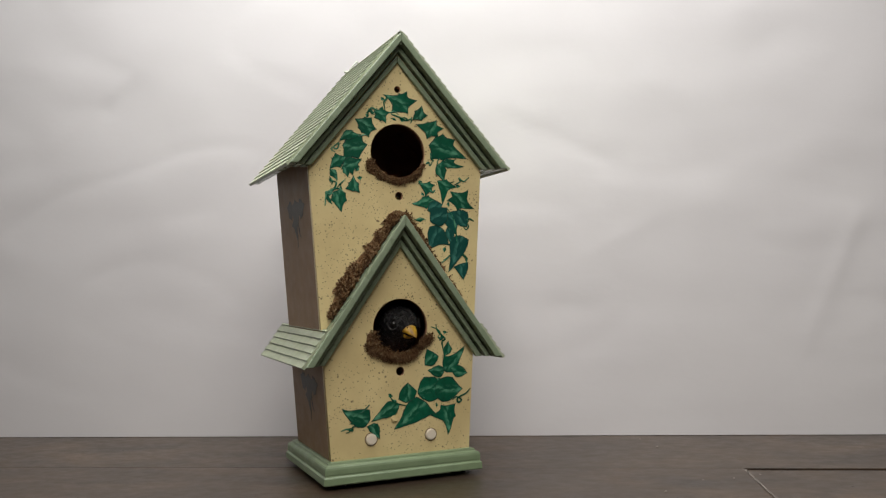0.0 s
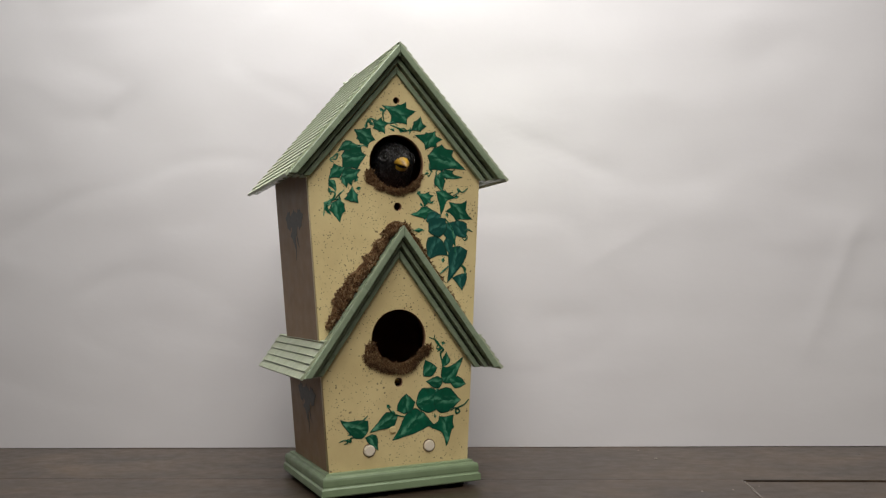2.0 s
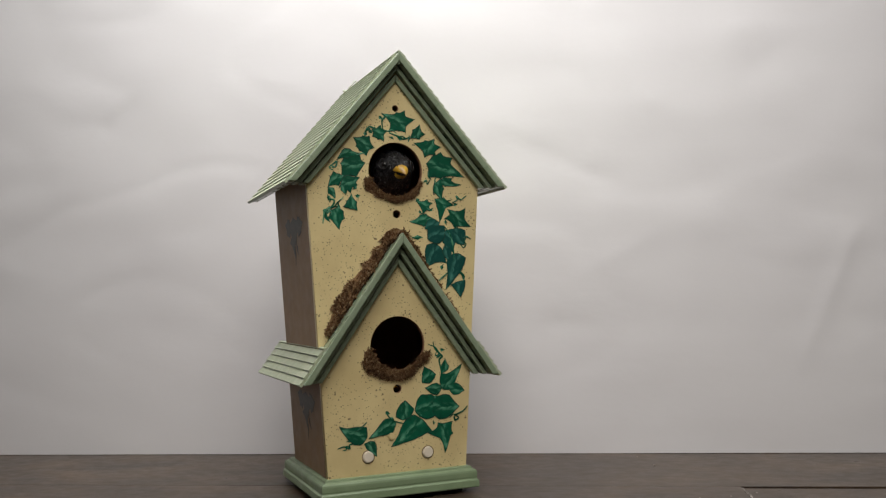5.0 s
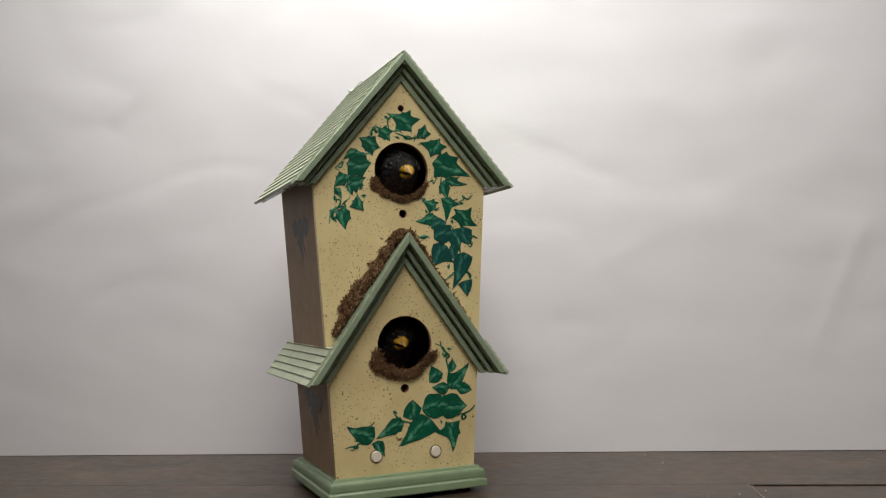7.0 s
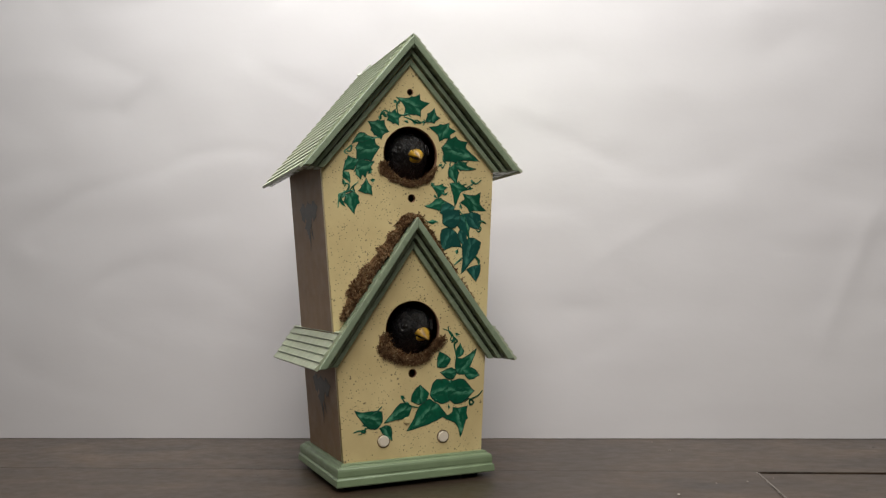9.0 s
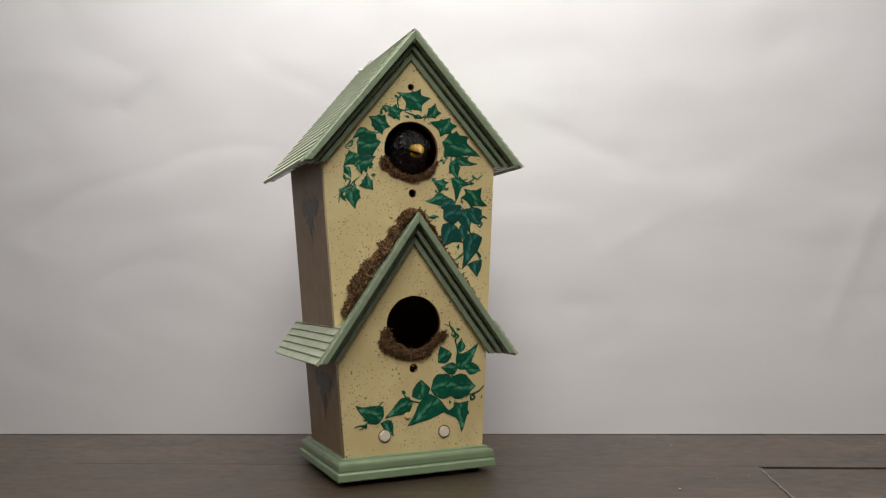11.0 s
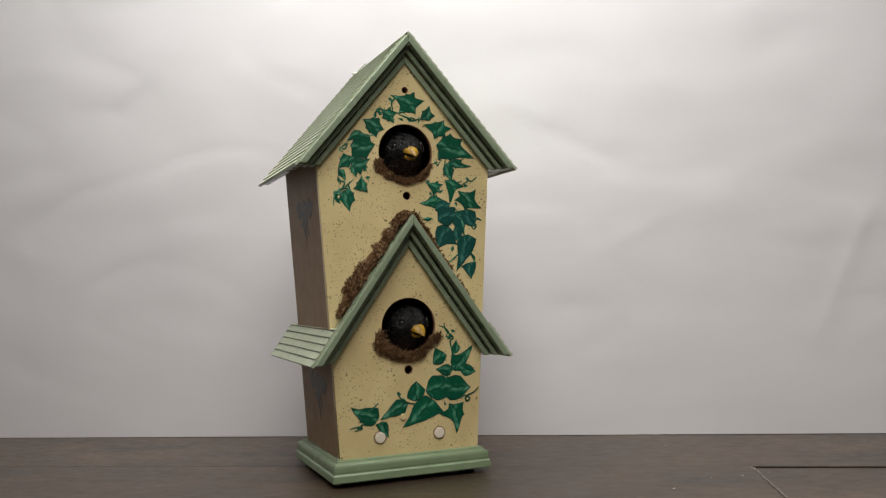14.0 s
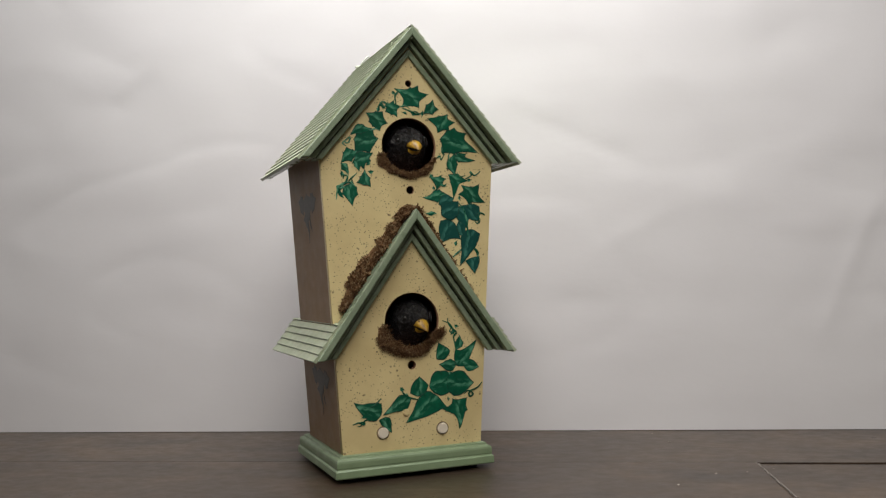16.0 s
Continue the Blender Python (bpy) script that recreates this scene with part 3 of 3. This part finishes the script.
SPRAY_MID = (
    (24.8, 68.8, 8.0, (-167, 9.4), (118, 10.4), (-55, 9.6)),
    (39.1, 67.8, 8.0, (-4, 14.5), (53, 10.7), (-107, 9.2)),
    (40.2, 47.4, 4.7, (-79, 17.1), (-18, 8.1), (-172, 14.5), (49, 10.5), (130, 9.3)),
    (26.3, 93.5, 4.4, (-137, 7.1), (113, 8.8), (13, 6.8)),
    (32.7, 82.8, 3.9, (173, 9.2), (15, 5.9)),
    (43.1, 87.4, 5.0, (42, 20.0), (121, 9.7)),
    (51.3, 81.7, 4.0, (-10, 7.9), (157, 8.4)),
    (41.3, 100.2, 2.8, (85, 7.1), (16, 4.3), (-122, 6.0)),
)

LEAFLETS = ((-24, 297), (-26, 293), (-13, 307), (-3, 291), (4, 290), (12, 291), (26, 256), (-47, 250), (-57, 240), (-35, 249), (21, 230), (31, 232), (53, 237), (44, 222), (62, 208),
            (40, 184), (60, 175), (42, 153), (-10, 66), (-6, 61), (-36, 54), (-42, 46), (19, 62), (31, 55), (33, 76), (39, 115), (36, 110), (-33, 242), (-49, 234), (19, 240))


def ivy():
    k = 0
    rng = random.Random(5)
    for x, z in LEAFLETS:
        a = rng.uniform(0, 360)
        put_leaf(FRONT, LEAF, rng.uniform(0.7, 1.2), [(a, rng.uniform(2.4, 3.6)), (a + 150, rng.uniform(1.6, 2.6))], front_pose(x / 1000, z / 1000, 0, 0.0002), x)
    for rows, plump in ((ARCH_TOP, 1.27), (ARCH_SIDE, 1.27), (FALL_DARK, 1.32), (FALL_TOP, 1.25), (SPRAY_LOW, 1.42), (SPRAY_MID, 1.34)):
        for x, z, core, *lobes in rows:
            k += 1
            put_leaf(FRONT, LEAF_BLUE if rows is FALL_DARK else LEAF, core, lobes, front_pose(x / 1000, z / 1000, 0, 0.0001 + 0.00005 * (k % 7)), k, plump)


ivy()


def tendril(points, r=0.0008, mat=None):
    line = smooth_line([(x / 1000, z / 1000, 0) for x, z in points], 6)
    bm = tube(bmesh.new(), [(p.x, front_y(p.y) - 0.0001, p.y) for p in line], r, 5, lambda t: 1.15 - 0.6 * abs(2 * t - 1))
    part("ivy_tendril", bm, mat or LEAF, FRONT)


for stroke in (
    ((-62, 219.6), (-61, 227.6), (-58.2, 231.3), (-54.4, 233.2), (-52.5, 237.7), (-55.3, 239.0), (-56.3, 236.3)),
    ((-61.9, 229.9), (-58.2, 228.6), (-55.4, 232.2), (-50.7, 233.2), (-46.1, 230.2)),
    ((-56.8, 264.6), (-53.1, 267.5), (-50.3, 269.4), (-51.2, 265.3), (-54.5, 264.7)),
    ((-26.2, 294.7), (-22.3, 299.0), (-17.5, 297.4), (-12.6, 299.1)),
    ((-10.7, 297.8), (-11.5, 304.2), (-9.0, 308.1), (-11.9, 310.7)),
    ((-5.3, 294.8), (1.1, 292.8), (7.0, 290.3), (12.0, 291.5)),
):
    tendril(stroke)
for stroke in (
    ((50.0, 238.0), (55.3, 241.0), (54.3, 243.9), (58.4, 241.1), (63.7, 244.6)),
    ((59.5, 208.1), (63.2, 209.6), (67.4, 207.7)),
    ((42.5, 218.9), (48.5, 210.4), (50.9, 198.5), (51.3, 186.6)),
    ((56.4, 180.9), (60.5, 176.1), (59.4, 172.3)), ((37.1, 172.6), (41.8, 176.3), (46.0, 179.6)),
    ((31.7, 257.5), (29.2, 259.8), (28.8, 264.5)),
):
    tendril(stroke)
for stroke in (
    ((31.2, 121.9), (32.7, 116.2), (36.7, 112.3), (39.2, 109.4), (36.6, 106.7), (37.6, 101.0), (39.0, 92.4)),
    ((45.1, 58.2), (49.3, 60.7), (53.4, 57.6), (50.3, 55.9), (50.3, 59.7), (57.7, 62.9), (61.8, 66.9)),
    ((-51.7, 40.6), (-46.5, 41.9), (-42.3, 40.2), (-41.8, 42.9), (-39.0, 43.5)),
    ((-37.5, 53.3), (-33.2, 54.8), (-27.4, 59.8)), ((-10.9, 66.8), (-8.0, 62.0), (-4.2, 59.0), (3.7, 56.6)),
):
    tendril(stroke)


for stroke in (
    ((-52.6, 233.2), (-49.3, 236.9), (-45.0, 240.6)),
    ((-59.2, 226.8), (-55.4, 229.5), (-55.0, 226.4), (-57.8, 224.6)),
    ((-36.0, 278.2), (-32.7, 275.6), (-28.4, 277.1), (-24.5, 275.5)),
    ((-26.2, 293.7), (-23.3, 297.1), (-20.4, 295.4), (-17.5, 299.3)),
    ((13.0, 292.9), (9.5, 290.9), (6.0, 292.6), (2.0, 291.0)),
    ((30.7, 257.5), (28.1, 253.6), (27.2, 257.3)),
    ((36.9, 260.5), (34.8, 256.6), (36.8, 252.0)),
    ((42.3, 243.1), (45.4, 239.8), (50.0, 240.9)),
    ((59.4, 206.7), (62.6, 203.8), (60.4, 200.5), (57.8, 202.8)),
    ((54.3, 180.9), (59.0, 176.6), (61.0, 170.8)),
    ((-52.2, 264.8), (-55.0, 266.1), (-55.9, 263.8), (-53.1, 262.5)),
    ((-12.6, 298.1), (-6.8, 296.1), (-2.8, 297.3), (1.1, 294.7)),
    ((26.6, 120.2), (33.2, 117.2), (36.2, 111.4), (33.1, 110.6), (34.7, 114.3)),
    ((-40.9, 40.6), (-44.2, 42.2), (-44.7, 39.5), (-47.5, 38.9)),
):
    tendril(stroke, 0.0006)


def side_ivy():
    """Two faded sprigs on the side wall, a spread of leaves with hanging stems."""
    lean = math.atan((0.0745 - 0.0597) / 0.2335)
    m0 = Matrix(((0, 0, -1), (-1, 0, 0), (0, 1, 0))).to_4x4()
    k = 100
    sprig = ((0, 0, 8, (165, 20), (15, 22), (90, 11), (-60, 12), (-125, 12)), (-18, 3, 6, (160, 12), (60, 9), (-70, 9)), (18, 2, 6, (10, 13), (110, 9), (-110, 9)),
             (-4, -9, 5, (-88, 12), (180, 12), (0, 12)), (0, -20, 1.8, (-88, 11), (90, 9)), (7, -15, 1.6, (-70, 9), (100, 7)))
    for y0, z0, size in ((54, 218, 1.0), (57, 72, 0.95)):
        for x, z, core, *lobes in sprig:
            k += 1
            y, h = y0 - x * size, z0 + z * size
            m = Matrix.Translation((-half_width(h / 1000) - 0.0001 - 0.00003 * (k % 5), y / 1000, h / 1000)) @ Matrix.Rotation(-lean, 4, "Y") @ m0
            put_leaf(SIDES[0], LEAF_SIDE, core * size, [(a, r * size) for a, r in lobes], m, k)


side_ivy()


# ---------------------------------------------------------------- moss and nests
def tufts(name, label, inner, outer, thick, count, seed, r=0.00036, reach=1.0, pad=0.0):
    """Short curled fibres on the front wall, between two lines; thickest along the inner one."""
    rng = random.Random(seed)
    la = smooth_line([(x / 1000, z / 1000, 0) for x, z in inner], 8)
    lb = smooth_line([(x / 1000, z / 1000, 0) for x, z in outer], 8)
    bm = bmesh.new()
    for _ in range(count):
        i, u, v = rng.randrange(len(la) - 1), rng.random(), rng.random()
        p = la[i].lerp(la[i + 1], u).lerp(lb[i].lerp(lb[i + 1], u), v)
        clump = 0.5 + 0.9 * noise.noise(Vector((p.x, p.y, seed * 0.1)) * 95)
        if v > 0.5 and clump < 0.5 or rng.random() > 0.35 + clump:
            continue
        x, z = p.x, p.y
        y = front_y(z) - rng.uniform(0.0003, thick) * (1 - 0.75 * v) * max(0.25, clump + 0.25)
        d = Vector((rng.gauss(0, 1), rng.gauss(0, 0.6), rng.gauss(0, 1))).normalized()
        e = Vector((rng.gauss(0, 1), rng.gauss(0, 0.6), rng.gauss(0, 1))).normalized()
        ln = rng.uniform(0.0008, 0.0030) * reach
        a = Vector((x, y, z))
        b = a + d * ln
        c = b + (d + e).normalized() * ln * 0.7
        pts = [a, b, c]
        for q in pts:
            q.y = min(q.y, front_y(q.z) - 0.0001)
        if (pts[1] - pts[0]).length > 1e-4 and (pts[2] - pts[1]).length > 1e-4:
            tube(bm, pts, r * rng.uniform(0.6, 2.0), 3)
    if pad:
        cells = []
        for i in range(len(la)):
            row = []
            for j in range(9):
                v = j / 8 * (1 + 0.22 * noise.noise(Vector((i * 0.55, seed, 0)))) - 0.05
                p = la[i].lerp(lb[i], v)
                out = pad * (1 - (2 * j / 8 - 1) ** 4) * (0.75 + 0.6 * noise.noise(Vector((p.x, p.y, seed)) * 420))
                row.append((p.x, front_y(p.y) - 0.0001 - max(0.0, out), p.y))
            cells.append(row)
        for r0, r1 in zip(cells, cells[1:]):
            for j in range(8):
                bm.faces.new([bm.verts.new(q) for q in (r0[j], r0[j + 1], r1[j + 1], r1[j])])
    return tagged(part(name, bm, MOSS, birdhouse, label), kind="stuff")


tufts("moss", "brown dried moss glued above the lower roof", ((-59, 131), (-48, 147), (-37, 162), (-18, 188), (-4, 209), (3, 211)),
      ((-60.5, 134), (-51, 158), (-37.5, 175), (-18, 199), (-6, 211.5), (1, 212.8)), 0.0070, 13000, 3, 0.00034, 0.8, 0.0030)
tufts("moss", "brown dried moss glued above the lower roof", ((4, 211), (18, 190), (30, 173), (43, 154), (57, 134)),
      ((6, 216), (19.5, 197), (31, 180), (43.5, 160), (57, 138)), 0.004, 800, 4)
tufts("moss", "brown dried moss glued above the lower roof", ((3, 211), (10, 202), (18, 190), (26, 178)), ((4, 214), (12.5, 206), (21, 194.5), (28, 181)), 0.005, 1200, 8, 0.00045, 0.7)
tufts("nest", "brown fibre nest under the upper opening", ((-22, 257), (-19, 251), (-11, 243.8), (1, 241), (13, 245), (21.5, 253)),
      ((-26, 256.5), (-24.5, 246), (-14, 241.8), (1, 238.6), (15, 243), (25, 254.5)), 0.0015, 5200, 5, 0.00017, 0.75, 0.0008)
tufts("nest", "brown fibre nest under the lower opening", ((-23, 117), (-20, 109), (-11, 100.5), (0, 97.5), (12, 101), (22, 111)),
      ((-29.5, 116), (-28.5, 103.5), (-16, 97.5), (-2, 94), (13, 98), (27.5, 113)), 0.0026, 8500, 6, 0.00017, 1.1, 0.0008)


def fittings():
    for x, z, r in ((-0.0264, 0.0320, 0.0047), (0.0252, 0.0314, 0.0047), (-0.0066, 0.0470, 0.0030)):
        bm = bmesh.new()
        bmesh.ops.create_cone(bm, cap_ends=True, segments=32, radius1=r, radius2=r - 0.0005, depth=0.0018)
        bmesh.ops.bevel(bm, geom=[e for e in bm.edges if all(v.co.z > 0 for v in e.verts)], offset=0.0005, segments=2, affect="EDGES")
        cap = part("screw_cap", bm, CAP if r > 0.004 else CREAM, birdhouse, "round pale cap", m=front_pose(x, z, 0, 0.0009))
        if r < 0.004:
            continue
        ring = tube(bmesh.new(), [((r + 0.0004) * math.cos(math.tau * i / 28), (r + 0.0004) * math.sin(math.tau * i / 28), -0.0007) for i in range(29)], 0.00035, 5)
        part("rim", ring, RIM, cap, "dark ring round the cap")
    hook = tube(bmesh.new(), smooth_line([(-0.0080, 0.118, 0.3565), (-0.003, 0.118, 0.3576), (0.0015, 0.118, 0.3585), (0.0020, 0.118, 0.3555)], 5), 0.0011, 8)
    loop = smooth_line([(-0.0030, 0.119, 0.3560), (-0.0022, 0.118, 0.3600), (0.0013, 0.118, 0.3640), (0.0042, 0.118, 0.3672), (0.0056, 0.118, 0.3654), (0.0030, 0.118, 0.3620), (0.0002, 0.118, 0.3580)], 5)
    tube(hook, loop, 0.0008, 8)
    part("hanging_wire", hook, WIRE, birdhouse, "bent pale metal hanging wire", smooth=True)


fittings()


# ---------------------------------------------------------------- the birds
def bird(label):
    b = tagged(new("toy_bird"), label, "bird", group="birds in the birdhouse")
    bm = bmesh.new()
    bmesh.ops.create_icosphere(bm, subdivisions=5, radius=1.0)
    for v in bm.verts:
        x, y, z = v.co
        wide = 1.0 + 0.10 * max(0.0, -z)
        face = 0.10 * max(0.0, -y) ** 6 * (1 - min(1.0, abs(z) * 1.3))
        v.co = Vector((x * 0.0172 * wide, (y * (1 + face)) * 0.0178 + 0.004 * max(0.0, -z), z * 0.0178 if z > 0 else z * 0.030))
        v.co += v.co.normalized() * 0.0003 * noise.noise(v.co * 420)
    part("body", bm, FEATHER, b, "black feathered head with a brown breast", True)

    def bill(bm, length, width, high, drop):
        n, m = 12, 16
        rings = []
        for i in range(n + 1):
            t = i / n
            w = width * (1 - t ** 1.7) * (1.0 if t > 0.05 else 0.9) + 0.0003
            h = high * (1 - t ** 1.9) + 0.0003
            y = -length * t
            z = -drop * t * t
            rings.append([bm.verts.new((w * math.cos(math.tau * k / m), y, z + h * math.sin(math.tau * k / m) * (1 if math.sin(math.tau * k / m) > 0 else 0.28))) for k in range(m)])
        for a, c in zip(rings, rings[1:]):
            for k in range(m):
                bm.faces.new((a[k], a[(k + 1) % m], c[(k + 1) % m], c[k]))
        bm.faces.new(rings[0])
        bm.faces.new(rings[-1])
        return bm
    up = part("upper_bill", bill(bmesh.new(), 0.0122, 0.0070, 0.0056, 0.0040), BEAK, b, "yellow bill", True, pose(0, -0.0150, -0.0012))
    part("lower_bill", bill(bmesh.new(), 0.0096, 0.0060, 0.0036, 0.0006), BEAK, b, "yellow bill", True, pose(0, -0.0145, -0.0048, 24, 180, 0))
    bm = bmesh.new()
    bmesh.ops.create_uvsphere(bm, u_segments=16, v_segments=10, radius=0.0052)
    for v in bm.verts:
        v.co.z *= 0.45
    part("mouth", bm, EYE, b, "dark open mouth", True, pose(0, -0.0180, -0.0030, 12))
    for s in (-1, 1):
        bm = bmesh.new()
        bmesh.ops.create_uvsphere(bm, u_segments=8, v_segments=6, radius=0.0006)
        part("nostril", bm, EYE, up, m=pose(s * 0.0042, -0.0052, 0.0036))
        eye = part("eye", bmesh.new(), EYE, b, "glossy black eye")
        bm = bmesh.new()
        bmesh.ops.create_uvsphere(bm, u_segments=16, v_segments=12, radius=0.0028)
        eye.data = mesh_of(bm, "eye", EYE, True)
        d = Vector((s * 0.76, -0.65, 0.22)).normalized()
        eye.matrix_basis = Matrix.Translation(Vector((d.x * 0.0150, d.y * 0.0162, 0.0036)))
        bm = bmesh.new()
        q = d.to_track_quat("Z", "Y").to_matrix()
        tube(bm, [q @ Vector((0.0043 * math.cos(a), 0.0043 * math.sin(a), 0.0026)) for a in [math.tau * i / 24 for i in range(25)]], 0.00045, 6)
        part("eye_ring", bm, RING, eye, smooth=True)
    bm = tube(bmesh.new(), [(0, 0.006, -0.026), (0, 0.014, -0.036), (0, 0.020, -0.050)], 0.003, 8)
    part("arm", bm, RUBBER, b, "dark lifting arm")
    return b


UP_BIRD = bird("toy blackbird with yellow bill peeping from the upper opening")
LOW_BIRD = bird("toy blackbird with yellow bill peeping from the lower opening")


def seat(hole_z, dx, dy, dz, yaw, nod=0.0):
    """Where a bird stands: offsets in millimetres from its opening, its turn and its nod in degrees."""
    return pose(dx / 1000, front_y(hole_z) + dy / 1000, hole_z + dz / 1000, nod, 0, yaw)


def motions():
    up, low = HOLE_Z
    hid = (0, 34, -48, 6, -35)
    rise = (-4, 36, -20, 4, -14)
    lift = (-2, 36, -16, 4, -12)
    near = (0, 30, 3, 4, 0)
    out = (1.2, 13, 2.0, 6, 4)
    rows = [(0.0, hid), (0.2, hid), (0.3, lift), (0.4, near), (0.5, out), (16.0, out)]
    walk(UP_BIRD, [(t, seat(up, *r)) for t, r in rows])
    lout = (2.4, 13, 0.6, 14, 8)
    rows = [(0.0, lout), (0.15, lout), (0.3, near), (0.4, hid), (6.8, hid), (6.9, lift), (7.0, near), (7.1, lout), (10.0, lout), (10.15, near), (10.3, hid), (13.3, hid), (13.4, rise), (13.5, near), (13.6, lout), (16.0, lout)]
    walk(LOW_BIRD, [(t, seat(low, *r)) for t, r in rows])


motions()
